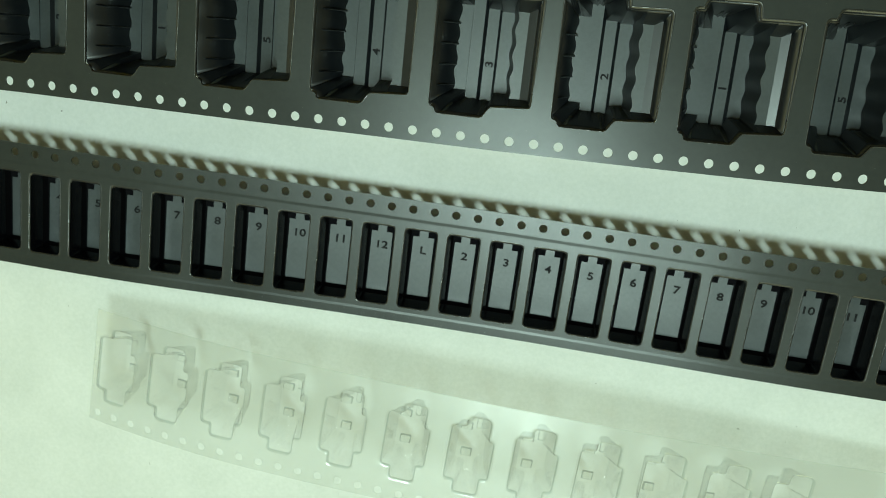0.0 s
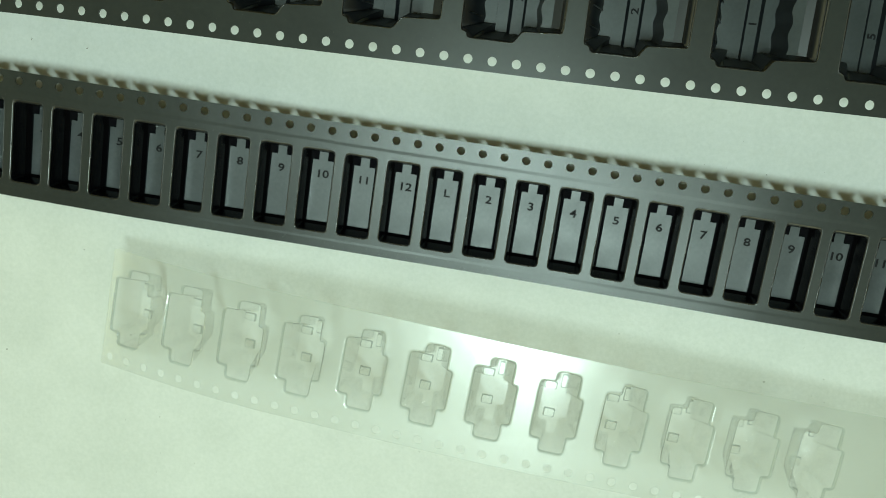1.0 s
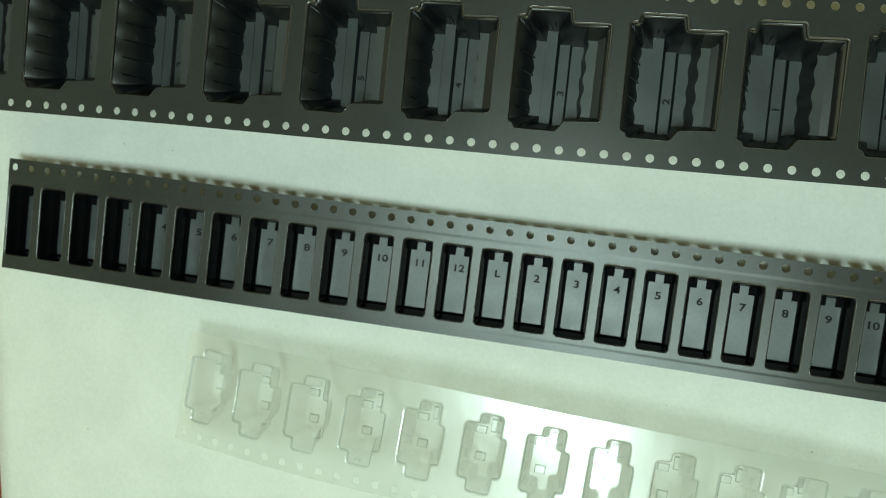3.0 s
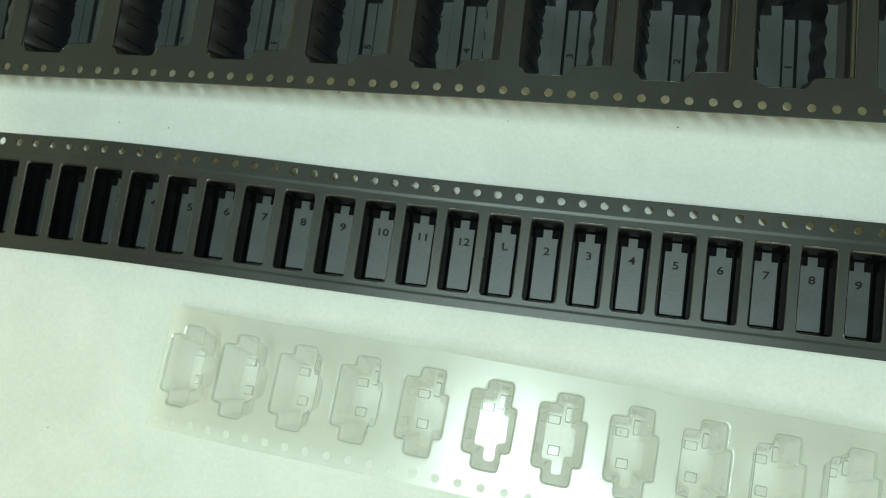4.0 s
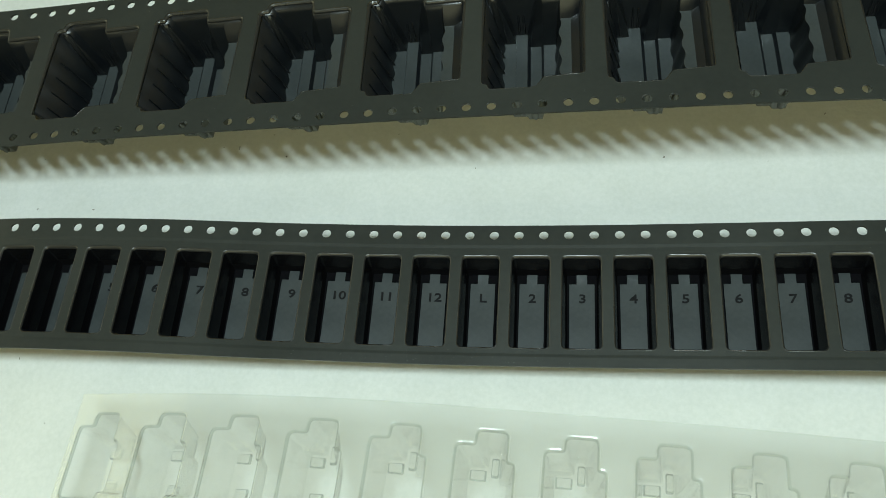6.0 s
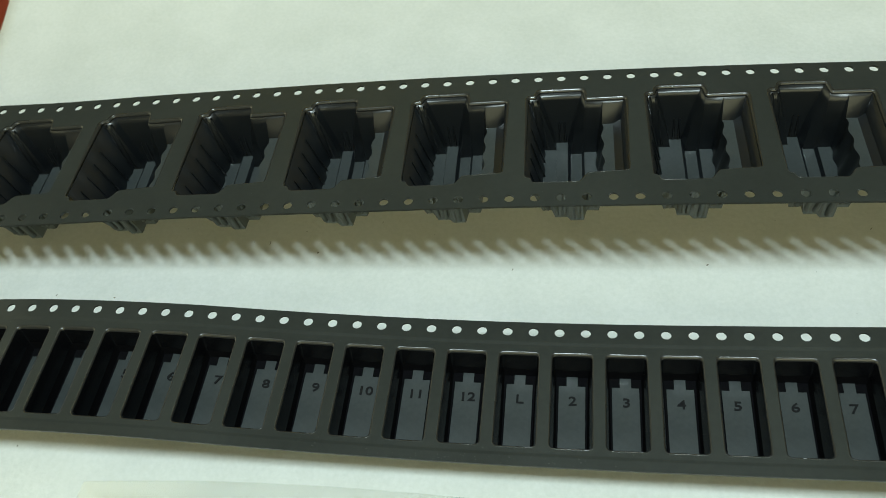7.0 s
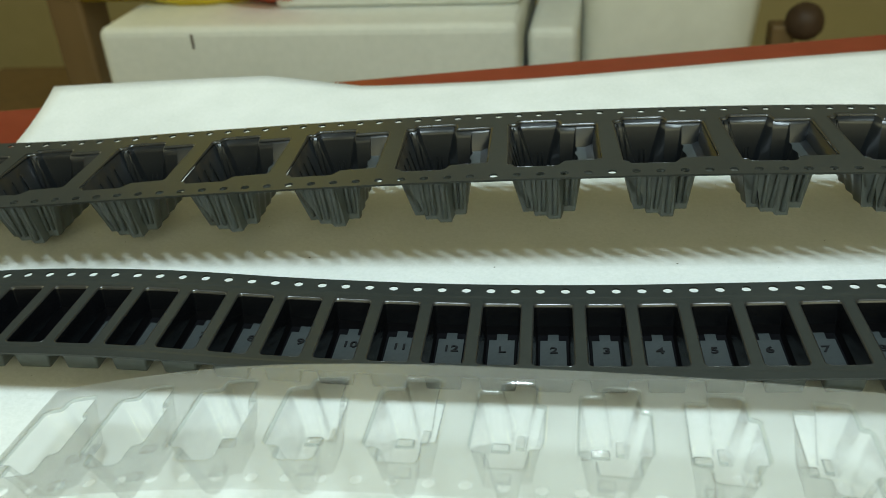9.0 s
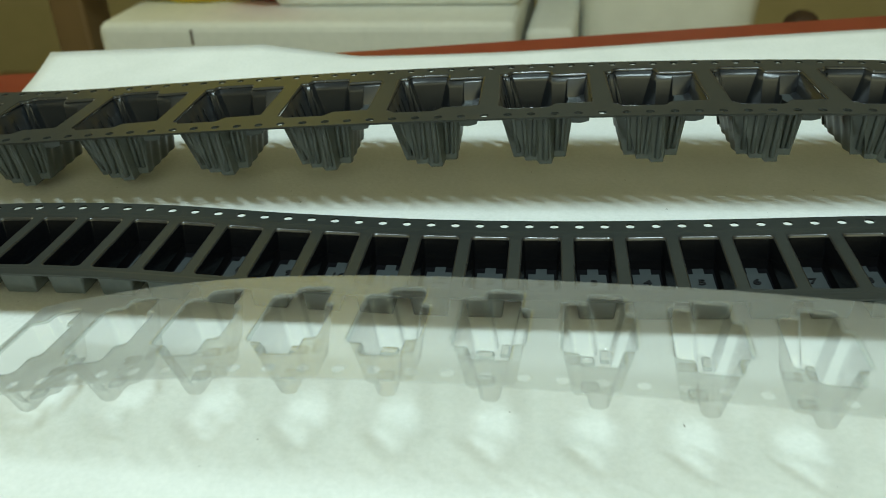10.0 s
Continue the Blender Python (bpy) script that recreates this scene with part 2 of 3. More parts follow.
def lip(outline, r):
    """Rings of the rounded rim round an opening, from the web down into the pocket; r(v) is the fillet's radius."""
    rings = []
    for a in (radians(d) for d in (4, 20, 38, 58, 82)):
        flat = grown(outline, lambda v: r(v) * (1 - math.sin(a)))
        rings.append([(x, y, 0.012 - r(p[1]) * (1 - math.cos(a))) for (x, y), p in zip(flat, outline)])
    return rings


def grown(outline, by):
    """An outline moved outwards by by(v)."""
    out = []
    for i in range(len(outline)):
        t = (Vector(outline[(i + 1) % len(outline)]) - Vector(outline[i - 1])).normalized()
        k = by(outline[i][1])
        out.append((outline[i][0] + t.y * k, outline[i][1] - t.x * k))
    return out


def far_fillet(v_from, wide, slim):
    return lambda v: wide if v > v_from else slim


def text_mesh(body, size, depth, material):
    cu = bpy.data.curves.new("number", "FONT")
    cu.body, cu.size, cu.extrude, cu.align_x, cu.align_y = body, size * MM, depth * MM, "CENTER", "CENTER"
    cu.resolution_u, cu.offset = 3, 0.035 * MM
    ob = new("number", cu)
    bpy.context.view_layer.update()
    me = bpy.data.meshes.new_from_object(ob.evaluated_get(bpy.context.evaluated_depsgraph_get()))
    bpy.data.objects.remove(ob)
    me.materials.clear()
    me.materials.append(material)
    me.transform(Matrix.Diagonal((1.22, 0.96, 1, 1)))
    return me


# ---- the room and the table ----
def slab(name, lo, hi, material, label, category):
    lo, hi = Vector(lo), Vector(hi)
    ob = new(name, box_mesh(name, hi - lo, material, centre=(hi - lo) / 2))
    ob.location = lo
    return tagged(ob, label, category, kind="structure")


FLOOR = -0.76
slab("floor", (-2.2, -2.0, FLOOR - 0.1), (2.2, 2.4, FLOOR), floor_tile, "plain grey floor of the workroom", "floor")
slab("ceiling", (-2.2, -2.0, 1.95), (2.2, 2.4, 2.05), ceiling_paint, "plain cream painted ceiling over the table", "ceiling")
slab("wall_north", (-2.2, 2.4, FLOOR), (2.2, 2.5, 1.95), wall_paint, "beige painted wall behind the table", "wall")
slab("wall_south", (-2.2, -2.1, FLOOR), (2.2, -2.0, 1.95), wall_paint, "beige painted wall before the table", "wall")
slab("wall_east", (2.2, -2.1, FLOOR), (2.3, 2.5, 1.95), wall_paint, "beige painted side wall of the workroom", "wall")
slab("wall_west", (-2.3, -2.1, FLOOR), (-2.2, 2.5, 1.95), wall_paint, "beige painted side wall of the workroom", "wall")


def build_table():
    top = new("table")
    tagged(top, "red-brown laminate table under the white paper", "table")
    turn = math.atan2(0.21, 1)
    m = Matrix.Translation((-0.0235, 0.1262, -0.00092)) @ Matrix.Rotation(turn, 4, "Z")
    top.matrix_world = m
    board = part("tabletop", box_mesh("tabletop", (1.5, 0.7, 0.03), red_laminate, 0.003, 3, (0.1, -0.35, -0.01525)), top)
    for x in (-0.6, 0.8):
        for y in (-0.65, -0.05):
            part("leg", box_mesh("leg", (0.04, 0.04, 0.73), brown_wood, 0.003, 2, (x, y, -0.395)), top)
    return top


build_table()


def build_paper():
    """One sheet, curling a little at its far edge."""
    verts, faces, nx, ny = [], [], 80, 60
    fl, fr, nr, nl = Vector((-135, 105.5)), Vector((170, 144)), Vector((190, -150)), Vector((-98, -150))
    for j in range(ny + 1):
        for i in range(nx + 1):
            a, b = i / nx, j / ny
            p = (nl * (1 - a) + nr * a) * (1 - b) + (fl * (1 - a) + fr * a) * b
            p.y -= 6.0 * b ** 6 * math.exp(-(((a - 0.42) / 0.2) ** 2))
            far = max(0.0, (b - 0.86) / 0.14) ** 2
            lift = 4.0 * far * max(0.0, 1 - max(0.0, (a - 0.20) / 0.09)) + 0.5 * far * max(0.0, (a - 0.62) / 0.38)
            verts.append((p.x, p.y, -1.02 + lift))
    for j in range(ny):
        for i in range(nx):
            k = j * (nx + 1) + i
            faces.append((k, k + 1, k + nx + 2, k + nx + 1))
    ob = new("paper", finish("paper", verts, faces, paper_white, True))
    s = ob.modifiers.new("thickness", "SOLIDIFY")
    s.thickness, s.offset = 0.1 * MM, -1
    return tagged(ob, "white sheet of paper with a slightly curled far edge", "paper")


build_paper()

# ---- the narrow black tape, numbered 1 to 12 ----
MID = Ribbon([(-122, 0.4, 4.2), (-107.6, 0.4, 4.7), (-84, 0.5, 6.5), (-60, 0.3, 6.7), (-36, 0.1, 5.5), (-12, 0, 4.75), (12, 0, 4.8), (36, 0, 5.6), (60, 0, 6.6), (84, 0, 6.8), (108, 0, 5.8), (130, 0, 4.8)], 0.0)
MID_DEEP, MID_LAND = 5.2, -5.2


def build_mid_pocket(step):
    """The opening's rim, walls that taper down to a T-shaped land, and the mould's fine steps across the land."""
    r = 0.62
    corner = lambda x, y, sx, sy: [(x + sx * (r - r * math.cos(a)), y + sy * (r - r * math.sin(a))) for a in (radians(d) for d in (0, 22, 45, 68, 90))]
    # the rim, going round: near left, near right, far right, the tab's two sides, far left
    rim = corner(-2.95, -19.05, 1, 1) + corner(2.95, -19.05, -1, 1)[::-1] + corner(2.95, -3.95, -1, -1) + [(1.3, -3.95), (0.9, -3.95), (-0.9, -3.95), (-1.3, -3.95)] + corner(-2.95, -3.95, 1, -1)[::-1]
    foot = [(-2.3, -18.3)] * 5 + [(2.3, -18.3)] * 5 + [(2.45, -4.75)] * 5 + [(1.3, -4.75), (0.9, -4.75), (-0.9, -4.75), (-1.3, -4.75)] + [(-2.45, -4.75)] * 5
    rings = lip(rim, far_fillet(-4.3, 0.55, 0.30))
    low, land = -MID_DEEP, MID_LAND - 0.004
    base = [(tx + 0.05 * (x - tx), ty + 0.05 * (y - ty)) for (x, y), (tx, ty) in zip(rim, foot)]
    rings.append([(x * 0.35 + u * 0.65, y * 0.35 + v * 0.65, low * 0.72) for (x, y), (u, v) in zip(rim, base)])
    rings.append([(x, y, low) for x, y in base])
    rings.append([(x + 0.06 * (-1 if x > 0 else 1), y + 0.06 * (-1 if y > -11 else 1), low - 0.12) for x, y in base])
    verts, faces = ring_loft(rings)
    n = len(rim)
    last = (len(rings) - 1) * n
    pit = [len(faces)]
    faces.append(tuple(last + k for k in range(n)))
    # the land: a raised T, its body crossed by the mould's fine steps
    rows, x, y0, y1, tab = 30, 2.02, -18.2, -6.35, (0.85, -4.68)
    lands, start = [], len(verts)
    for k in range(rows + 1):
        y = y1 + (y0 - y1) * k / rows
        z = land + (step if k % 2 else 0.0) + 0.004
        verts += [(-x, y, z), (x, y, z)]
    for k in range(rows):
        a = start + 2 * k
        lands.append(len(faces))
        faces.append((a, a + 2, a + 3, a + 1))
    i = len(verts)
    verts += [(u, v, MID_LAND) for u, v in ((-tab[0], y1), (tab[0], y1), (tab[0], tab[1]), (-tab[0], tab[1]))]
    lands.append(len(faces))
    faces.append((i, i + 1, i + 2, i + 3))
    loop = [(-x, y0), (x, y0), (x, y1), (tab[0], y1), tab, (-tab[0], tab[1]), (-tab[0], y1), (-x, y1)]
    i = len(verts)
    verts += [(p, q, land + 0.003) for p, q in loop] + [(p * 1.02, q, low - 0.13) for p, q in loop]
    for k in range(8):
        c = (k + 1) % 8
        faces.append((i + k, i + 8 + k, i + 8 + c, i + c))
    # the pit's floor and lower walls wear that painted shade
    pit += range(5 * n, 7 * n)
    return finish("pocket", verts, faces, pocket_shade_plastic, False, land_lit_plastic, lands, 4 * n, (pit_shade_plastic, rim_plastic, shell_lit_plastic), pit, range(4 * n))


def build_mid_tape():
    tape = new("carrier_tape")
    tagged(tape, "black plastic carrier tape, numbered narrow pockets, one hole row, on paper", "carrier tape", "carrier tapes")
    first, last = -36, 16
    level = lambda v: np.interp(v, [-22.1, -20.6, -20.1, -2.35, -1.75, 1.75], [-0.07, -0.07, -0.12, -0.12, -0.07, -0.07]).item()
    sheet = Sheet((first + 9) * 4 - 1.4, (last + 9) * 4 + 2, -22.1, 1.75, (-20.6, -20.1, -2.35, -1.75), level)
    for k in range(first, last + 1):
        sheet.cut(circle((k + 9) * 4, 0, 0.77))
    centres = [j * 8 - 2 for j in range(-13, 13)]
    outline = grown(rounded([(-2.95, -19.05), (2.95, -19.05), (2.95, -3.95), (-2.95, -3.95)], 0.7, 4), far_fillet(-4.3, 0.46, 0.25))
    for c in centres:
        sheet.cut([(max(c + x, (first + 9) * 4 - 1.36), y) for x, y in outline])
    thicken(part("web", sheet.mesh("web", MID, black_plastic), tape), 0.3)
    smooth_pocket, stepped_pocket = build_mid_pocket(0.001), build_mid_pocket(0.003)
    digits = {}
    for j, c in zip(range(-13, 13), centres):
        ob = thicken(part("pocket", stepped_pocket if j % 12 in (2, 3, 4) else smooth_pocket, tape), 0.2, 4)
        ob.matrix_basis = MID.matrix(c) @ Matrix.Translation((0, 0, -0.12 * MM))
        word = str(j % 12 + 1) if j % 12 else "L"
        if word not in digits:
            digits[word] = text_mesh(word, 2.15, 0.1, matte_number)
        mark = part("raised_number", digits[word], ob)
        mark.matrix_basis = Matrix.Translation((0.1 * MM, -9.0 * MM, (MID_LAND + 0.06) * MM))
    return tape


build_mid_tape()

# ---- the wide black tape, standing on deep pockets ----
BACK = Ribbon([(-150, 12.6, 12.6), (-112, 13.6, 12.9), (-92, 14.2, 13.3), (-72.1, 14.8, 14.4), (-52.2, 15.2, 15.5), (-32.3, 15.6, 16.45), (-12.2, 16.1, 17.15), (7.82, 16.5, 17.7), (27.9, 17.0, 17.95), (47.9, 17.6, 17.9), (67.8, 18.3, 17.5), (88, 19.2, 16.6), (108, 20.2, 15.4), (128, 21.2, 14.0), (150, 22, 13.2)], 7.82, -0.0203)
BACK_OUTLINE = [(-9.65, 4.5), (-8.75, 4.35), (-8.5, 3.4), (-1.1, 3.4), (0.2, 5.3), (6.65, 5.7), (6.65, 22.55), (0.0, 22.4), (-0.4, 24.9), (-7.7, 24.85), (-8.2, 23.3), (-9.5, 23.3)]
# each land of the floor: its side, its depth, its near and far ends, the rim above its ends
BACK_LANDS = [(-7.1, -5.0, -10.4, 6.8, 21.0), (-5.0, -3.0, -10.6, 5.5, 23.1), (-2.45, -0.55, -11.2, 5.3, 20.7), (-0.1, 1.95, -10.5, 6.8, 20.4), (2.9, 4.7, -4.0, 6.6, 20.5)]


def build_back_pocket():
    top = rounded(BACK_OUTLINE, 0.5, 4)
    rings = lip(top, far_fillet(21.5, 0.62, 0.2))
    verts, faces = ring_loft(rings)
    steps, bend = 28, (0.14, 0.3, 0.5, 0.74)

    def profile(u, near_top, far_top, depth, v0, v1, wave):
        def down(end, v, f):
            """A place on the wall, which leans less and less towards its foot."""
            g = 1 - (1 - f) ** 1.2
            return (end[0] + (u - end[0]) * g, end[1] + (v - end[1]) * g, -0.5 + (depth + 0.5) * f)

        line = [(*near_top, -0.5)] + [down(near_top, v0, f) for f in bend]
        for i in range(steps + 1):
            t = i / steps
            line.append((u + wave * math.sin(t * math.tau * 3.5), v0 + (v1 - v0) * t, depth))
        return line + [down(far_top, v1, f) for f in reversed(bend)] + [(*far_top, -0.5)]

    turns = steps + 3 + 2 * len(bend)

    # where the walls over each land's two sides meet the rim, at the near and at the far end
    near_rim = [((-9.3, 4.6), (-8.3, 3.4)), ((-8.2, 3.4), (-3.0, 3.4)), ((-2.9, 3.4), (-1.1, 3.4)), ((0.2, 5.3), (2.9, 5.45)), ((3.1, 5.5), (5.4, 5.64))]
    far_rim = [((-9.3, 23.3), (-8.2, 23.3)), ((-7.7, 24.85), (-0.5, 24.9)), ((-0.4, 24.7), (-0.1, 22.6)), ((0.0, 22.45), (2.9, 22.5)), ((3.0, 22.5), (5.4, 22.52))]
    skip = 1 + len(bend)
    lines = [[(-9.6, 5.0 + (23.3 - 5.0) * max(0, min(steps, i - skip)) / steps, -0.5) for i in range(turns)]]
    for n, (a, b, depth, v0, v1) in enumerate(BACK_LANDS):
        left_wave = 0.22 if n in (0, 4) else 0.0
        right_wave = 0.16 if n == 3 else 0.0
        lines.append(profile(a, near_rim[n][0], far_rim[n][0], depth, v0, v1, left_wave))
        lines.append(profile(b, near_rim[n][1], far_rim[n][1], depth, v0, v1, right_wave))
    lines.append(profile(6.05, (6.3, 5.68), (6.3, 22.52), -3.7, 6.6, 21.2, 0.0))
    lines.append([(6.6, 5.7 + (22.55 - 5.7) * max(0, min(steps, i - skip)) / steps, -0.5) for i in range(turns)])
    for line in lines:
        verts += line
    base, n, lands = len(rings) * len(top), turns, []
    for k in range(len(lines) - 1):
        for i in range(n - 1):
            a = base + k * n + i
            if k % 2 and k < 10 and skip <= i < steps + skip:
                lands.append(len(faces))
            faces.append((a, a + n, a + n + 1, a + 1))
    return finish("pocket", verts, faces, deep_shade_plastic, False, land_lit_plastic, lands, 4 * len(top), (rim_plastic, shell_lit_plastic), range(4 * len(top)), (), 24)


def build_rib(p, q, r, material):
    """A round-topped rib between two places."""
    axis = (Vector(q) - Vector(p)).normalized()
    side = axis.cross(Vector((0, 0, 1))).normalized()
    up = side.cross(axis)
    verts, faces = [], []
    for end, k in ((p, 0.6), (Vector(p) * 0.93 + Vector(q) * 0.07, 1.0), (q, 1.15)):
        for a in range(8):
            w = math.tau * a / 8
            verts.append(tuple(Vector(end) + side * (k * r * math.cos(w)) + up * (k * r * math.sin(w))))
    for ring in (0, 8):
        for a in range(8):
            c = (a + 1) % 8
            faces.append((ring + a, ring + c, ring + 8 + c, ring + 8 + a))
    faces += [tuple(range(8)), tuple(range(16, 24))]
    return finish("rib", verts, faces, material, True)


def build_back_tape():
    tape = new("carrier_tape")
    tagged(tape, "wide black plastic carrier tape, deep stepped pockets, two hole rows", "carrier tape", "carrier tapes")
    first, last, far_row = -36, 32, 28.2
    sheet = Sheet(first * 4 - 2, last * 4 + 2, -1.75, far_row + 1.75, (1.9, far_row - 1.9))
    for k in range(first, last + 1):
        for row in (0.0, far_row):
            sheet.cut(circle(k * 4, row, 0.77))
    outline = grown(rounded(BACK_OUTLINE, 0.5, 4), far_fillet(21.5, 0.53, 0.16))
    span = range(-6, 7)
    for j in span:
        sheet.cut([(j * 20 + x, v) for x, v in outline])
    thicken(part("web", sheet.mesh("web", BACK, black_plastic), tape), 0.35)
    ribs = [build_rib((-9.0, v, -2.2), (-7.0, v, -10.2), 0.13, deep_shade_plastic) for v in (7.6, 11.0, 14.4, 17.8)]
    ribs += [build_rib((u, 23.3, -0.7), (u + 1.6, 21.2, -10.2), 0.27, deep_shade_plastic) for u in (-9.0, -8.0)]
    ribs += [build_rib((u, 3.1, -0.9), (v, w, z), 0.40, shell_lit_plastic) for u, v, w, z in ((-7.4, -6.3, 6.0, -9.2), (-5.4, -4.9, 5.1, -9.6), (-3.4, -3.6, 5.0, -9.6))]
    ribs += [build_rib((-1.5, 3.1, -0.9), (-1.5, 4.85, -10.3), 0.5, shell_lit_plastic)]
    ribs += [build_rib((u, 5.05, -0.9), (u * 0.8, 6.4, -9.2), 0.40, shell_lit_plastic) for u in (0.6, 1.8)]
    ribs += [build_rib((u, 23.75, -6.2), (u + 0.1, 23.1, -10.3), 0.2, deep_shade_plastic) for u in (-4.4, -3.5)]
    pocket = build_back_pocket()
    digits = {}
    for j in span:
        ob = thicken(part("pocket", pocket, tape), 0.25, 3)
        ob.matrix_basis = BACK.matrix(j * 20.0)
        for me in ribs:
            part("rib", me, ob)
        word = str((2 - j) % 5 + 1)
        if word not in digits:
            digits[word] = text_mesh(word, 1.9, 0.1, matte_number)
        mark = part("raised_number", digits[word], ob)
        mark.matrix_basis = Matrix.Translation((-1.4 * MM, 11.5 * MM, -11.14 * MM)) @ Matrix.Rotation(radians(90), 4, "Z")
    return tape


build_back_tape()

# ---- the clear tape ----
CLEAR = Ribbon([(-75, -31.6, 2.2), (-63.2, -32.0, 6.0), (-55.4, -32.3, 8.0), (-43.7, -32.7, 10.5), (-31.9, -33.1, 12.2), (-19.9, -33.5, 13.1), (-8, -34.0, 13.6), (3.9, -34.6, 13.8), (16, -35.2, 13.8), (27.9, -35.7, 13.6), (39.9, -36.3, 13.1), (52, -36.9, 12.3), (64, -37.5, 11.2), (76, -38.2, 9.8), (90, -39, 8.0), (110, -40, 7.4)], 3.9, -0.059)
CLEAR_OUTLINE = [(-4.75, -15.0), (-0.35, -15.0), (-0.35, -11.6), (1.15, -11.6), (1.15, -4.2), (0.05, -4.2), (0.05, 0.0), (-4.05, 0.0), (-4.05, -2.0), (-6.75, -2.0), (-6.75, -12.6), (-4.75, -12.6)]


def drawn_in(points, by):
    """A square-cornered outline drawn in on all its sides."""
    out = []
    for i, p in enumerate(points):
        a, b = (Vector(p) - Vector(points[i - 1])).normalized(), (Vector(points[(i + 1) % len(points)]) - Vector(p)).normalized()
        out.append((p[0] - by * (a.y + b.y), p[1] + by * (a.x + b.x)))
    return out


def build_clear_pocket():
    top = rounded(CLEAR_OUTLINE, 0.75, 4)
    rings = lip(top, lambda v: 0.5)
    for z, inset in ((-0.9, 0.1), (-3.4, 0.58), (-6.2, 1.1), (-6.6, 1.3)):
        rings.append([(x, y, z) for x, y in rounded(drawn_in(CLEAR_OUTLINE, inset), 0.7, 4)])
    verts, faces = ring_loft(rings)
    n = len(top)
    faces.append(tuple((len(rings) - 1) * n + j for j in range(n)))
    creases = [k * n + j for k in (4, 5, 6) for j in range(n) if j % 5 != 4] + [*range(7 * n, 8 * n)]
    return finish("pocket", verts, faces, clear_plastic, False, clear_painted_edge, range(n, 4 * n), 5 * n, (clear_crease,), creases)


def build_boss(x0, x1, y0, y1, h):
    verts, faces, (mx, my) = [], [], ((x0 + x1) / 2, (y0 + y1) / 2)
    for z, k in ((-6.66, 1.0), (-6.7 + h, 0.86), (-6.6 + h, 0.78)):
        verts += [(mx + (x - mx) * k, my + (y - my) * k, z) for x, y in rounded([(x0, y0), (x1, y0), (x1, y1), (x0, y1)], 0.25, 2)]
    n = len(verts) // 3
    faces = [(r * n + a, r * n + (a + 1) % n, r * n + n + (a + 1) % n, r * n + n + a) for r in range(2) for a in range(n)]
    faces.append(tuple(range(2 * n, 3 * n)))
    return finish("boss", verts, faces, clear_plastic, False, clear_painted_edge, range(2 * n))


def build_clear_tape():
    tape = new("carrier_tape")
    tagged(tape, "clear plastic carrier tape arching over the paper, cross-shaped pockets", "carrier tape", "carrier tapes")
    s0, s1, hole_v = -68.4, 88.0, -18.1
    sheet = Sheet(s0, s1, hole_v - 1.75, 3.3, (hole_v + 1.3, 1.2))
    k = 0
    while s0 + 4 * k + 3 < s1:
        sheet.cut(circle(s0 + 2 + 4 * k, hole_v, 0.77))
        k += 1
    outline = grown(rounded(CLEAR_OUTLINE, 0.75, 4), lambda v: 0.42)
    pocket = build_clear_pocket()
    bosses = [build_boss(-5.4, -3.0, -5.2, -3.6, 0.32), build_boss(-2.4, -1.3, -4.6, -1.8, 0.3), build_boss(-4.6, -2.4, -10.6, -8.8, 0.32)]
    c = -60.0
    while c + 6 < s1:
        sheet.cut([(c + x, v) for x, v in outline])
        ob = part("pocket", pocket, tape)
        ob.matrix_basis = CLEAR.matrix(c)
        for me in bosses:
            part("boss", me, ob)
        c += 12
    thicken(part("web", sheet.mesh("web", CLEAR, clear_web), tape), 0.2)
    return tape


build_clear_tape()


# ---- behind the table ----
def lump(name, size, material, seed, power=0.6, rough=0.12, detail=3):
    """A soft, uneven rounded body, flat underneath, standing at its base."""
    bm = bmesh.new()
    bmesh.ops.create_icosphere(bm, subdivisions=detail + 1, radius=1)
    for v in bm.verts:
        c = v.co
        c = Vector([math.copysign(abs(a) ** power, a) for a in c])
        c *= 1 + rough * noise.noise(c * 1.7 + Vector((seed, 0, 0))) + rough * 0.4 * noise.noise(c * 5 + Vector((0, seed, 0)))
        v.co = Vector((c.x * size[0] / 2, c.y * size[1] / 2, max(c.z, -0.95) * size[2] / 2 + size[2] * 0.475))
    me = bpy.data.meshes.new(name)
    bm.to_mesh(me)
    bm.free()
    me.materials.append(material)
    me.shade_smooth()
    return me


SHELF = -0.30
bench = new("bench")
tagged(bench, "low brown wooden bench behind the table", "bench")
part("seat", box_mesh("seat", (1.6, 0.6, 0.03), brown_wood, 0.004, 2, (0, 0.75, SHELF - 0.015)), bench)
for x in (-0.7, 0.7):
    for y in (0.5, 1.0):
        part("leg", box_mesh("leg", (0.05, 0.05, SHELF - 0.03 - FLOOR), brown_wood, 0.004, 2, (x, y, (SHELF - 0.03 + FLOOR) / 2)), bench)


def put(name, me, place, label, category, turn=0.0):
    ob = new(name, me)
    ob.matrix_world = Matrix.Translation(place) @ Matrix.Rotation(radians(turn), 4, "Z")
    return tagged(ob, label, category)


foam_box = new("foam_box")
tagged(foam_box, "white foam packing box with its lid, on the bench", "box")
foam_box.matrix_world = Matrix.Translation((-0.150, 0.42, SHELF)) @ Matrix.Rotation(radians(-2), 4, "Z")
part("body", box_mesh("body", (0.282, 0.24, 0.229), foam_white, 0.006, 3, (-0.004, 0.12, 0.1145)), foam_box)
part("lid", box_mesh("lid", (0.170, 0.19, 0.030), foam_white, 0.006, 3, (0.052, 0.135, 0.2442)), foam_box)
part("tape_strip", box_mesh("tape_strip", (0.0014, 0.0012, 0.010), dark_brown, 0.0003, 1, (-0.078, -0.0006, 0.220)), foam_box, "thin dark strip on the foam")
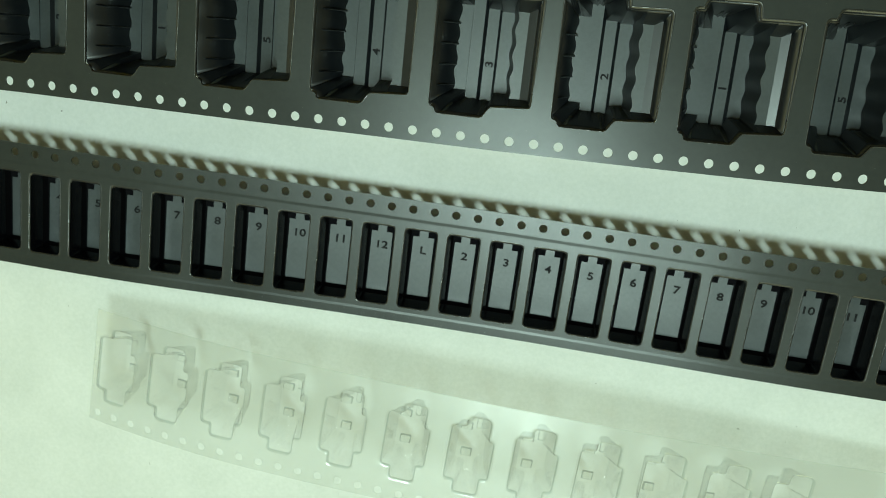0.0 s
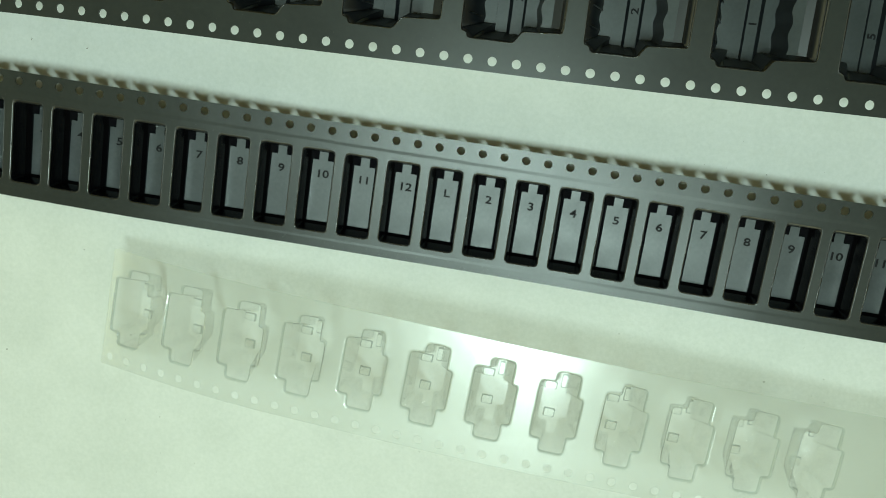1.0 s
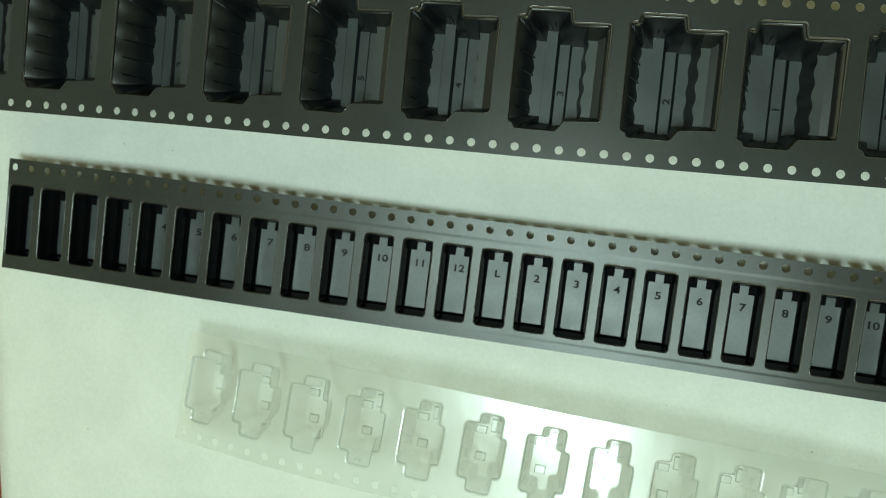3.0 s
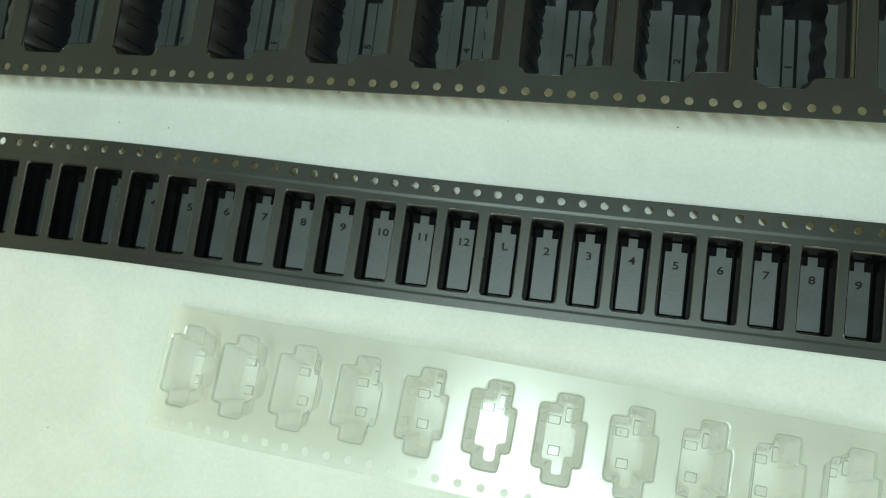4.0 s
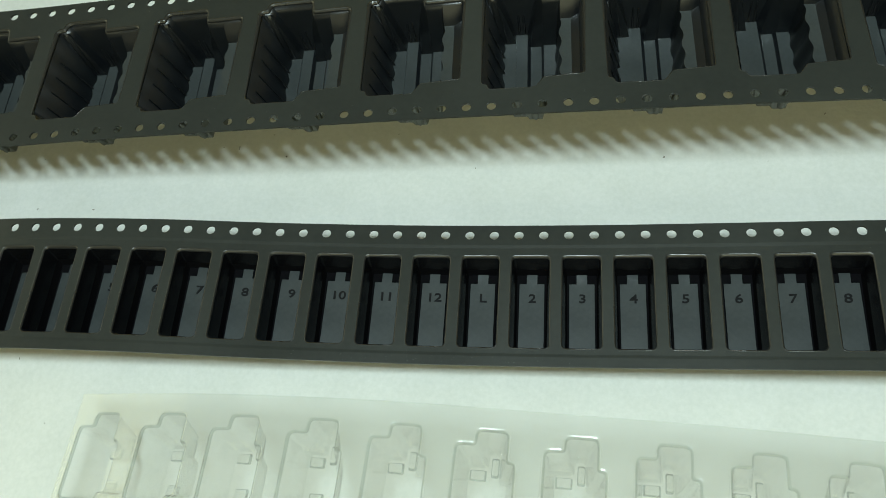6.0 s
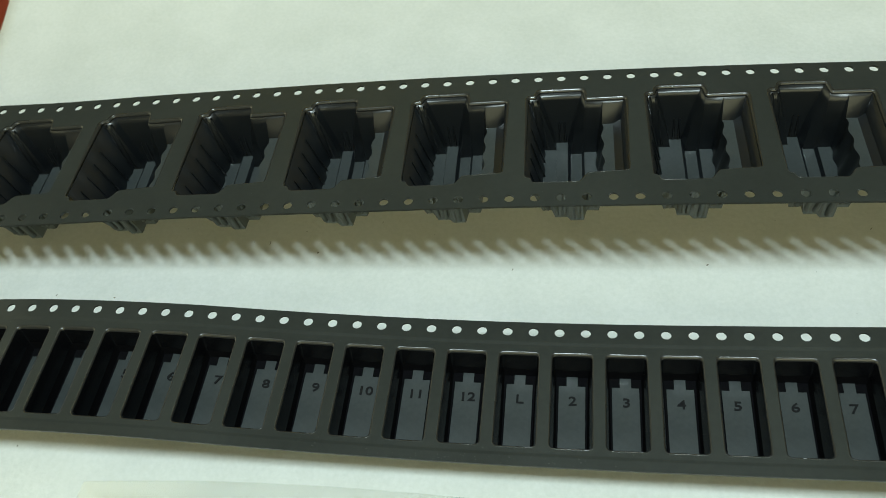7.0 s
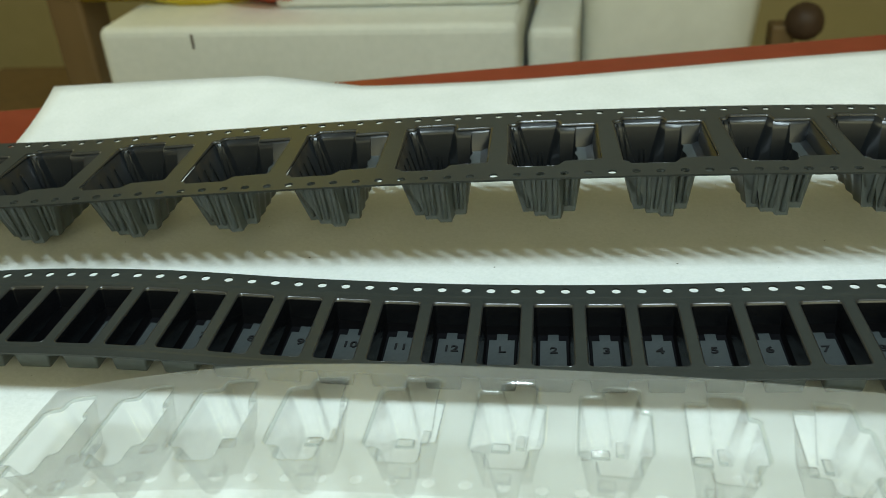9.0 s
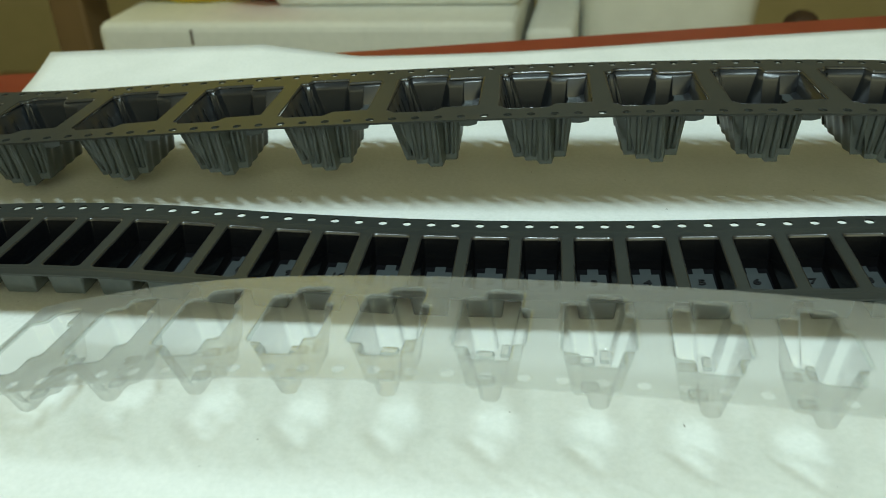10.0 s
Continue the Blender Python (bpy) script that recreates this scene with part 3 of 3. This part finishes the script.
put("foam_block", box_mesh("foam_block", (0.033, 0.20, 0.215), foam_white, 0.006, 3, (0, 0.1, 0.1075)), (0.0080, 0.45, SHELF), "small white foam block beside a foam box", "block", -4)
put("cloth_sack", lump("cloth_sack", (0.134, 0.18, 0.36), cream_cloth, 3.0, 0.45, 0.10), (0.094, 0.585, SHELF), "cream cloth sack standing on the bench", "sack")
yellow_body = lump("yellow_bag", (0.215, 0.15, 0.46), yellow_film, 7.0, 0.5, 0.10)
yellow_body.transform(Matrix.Shear("XY", 4, (0.16, 0.0)))
put("yellow_bag", yellow_body, (-0.272, 0.522, SHELF + 0.229), "tall yellow plastic bag leaning over a foam box", "bag")
put("orange_bag", lump("orange_bag", (0.085, 0.10, 0.08), orange_film, 11.0, 0.75, 0.10), (-0.182, 0.500, SHELF + 0.229), "orange-red plastic bag lying on a foam box", "bag")
put("wooden_post", box_mesh("wooden_post", (0.027, 0.04, 1.0), brown_wood, 0.003, 2, (0, 0, 0.5)), (-0.345, 0.50, FLOOR), "brown wooden post beside a foam box", "post")
knob_post = new("knob_post")
tagged(knob_post, "dark brown round knob on a post beside the sack", "post")
part("post", box_mesh("post", (0.018, 0.018, 0.18), brown_wood, 0.002, 2, (0.185, 0.57, SHELF + 0.09)), knob_post)
ball = part("knob", lump("knob", (0.029, 0.029, 0.029), dark_brown, 17.0, 1.0, 0.05), knob_post, "dark round knob")
ball.location = (0.1995, 0.562, SHELF + 0.169)


# ---- dust on the tapes, specks and fibres on the paper ----
def build_flakes(name, spots, material, label, category):
    """Tiny uneven flakes, each a low five-sided crumb at a spot: place, size, turn, stretch."""
    verts, faces = [], []
    for p, size, turn, stretch in spots:
        i = len(verts)
        for k in range(5):
            a = math.tau * k / 5
            x, y = size * stretch * math.cos(a) * random.uniform(0.7, 1.2), size * math.sin(a) * random.uniform(0.7, 1.2)
            verts.append((p[0] + x * math.cos(turn) - y * math.sin(turn), p[1] + x * math.sin(turn) + y * math.cos(turn), p[2]))
        verts.append((p[0], p[1], p[2] + 0.5 * size))
        faces += [(i + k, i + (k + 1) % 5, i + 5) for k in range(5)]
    ob = new(name, finish(name, verts, faces, material))
    return tagged(ob, label, category, kind="stuff")


dust_white = surface("pale_dust", (0.08, 0.085, 0.08), (0.18, 0.19, 0.18), 2000, (0.8, 0.9), specular=0.2)
speck_dark = surface("dark_speck", (0.10, 0.09, 0.07), (0.22, 0.20, 0.16), 2000, (0.8, 0.9), specular=0.2)
random.seed(5)
spots = []
for _ in range(46):
    s = random.gauss(-10, 11)
    spots.append((tuple(MID.at(s, random.uniform(-21.9, -20.7), 0.03)), random.uniform(0.02, 0.055), random.uniform(-0.5, 0.3), random.uniform(1, 3.5)))
for _ in range(110):
    spots.append((tuple(MID.at(random.uniform(-108, 90), random.choice((random.uniform(-3.4, -2.4), random.uniform(-20, -19.5), random.uniform(-21.9, 1.6))), 0.02)), random.uniform(0.02, 0.05), random.uniform(0, 3), random.uniform(1, 2)))
spots = [q for q in spots if not (-19.2 < q[0][1] < -3.7)]
build_flakes("dust", spots, dust_white, "pale dust and scuffs on the narrow black tape", "dust")
spots = []
for _ in range(70):
    s = random.uniform(-100, 110)
    spots.append((tuple(BACK.at(s, random.choice((random.uniform(0.9, 3.0), random.uniform(25.6, 27.2))), 0.03)), random.uniform(0.02, 0.06), random.uniform(0, 3), random.uniform(1, 2.5)))
build_flakes("dust", spots, dust_white, "pale dust on the wide black tape", "dust")
spots = [((28.2, 18.0, -0.98), 0.16, 0.4, 1.6), ((-39.6, 19.0, -0.98), 0.15, 1.0, 1.8), ((-49.0, 21.0, -0.98), 0.09, 1.5, 4.5), ((-75.0, 8.0, -0.98), 0.12, 0.2, 2.0)]
for _ in range(110):
    spots.append(((random.uniform(-90, 90), random.uniform(-80, 60), -0.99), random.uniform(0.03, 0.085), random.uniform(0, 3), random.choice((1, 1.3, 1.5, 4.0))))
build_flakes("specks", spots, speck_dark, "small dark specks and fibres on the white paper", "specks")
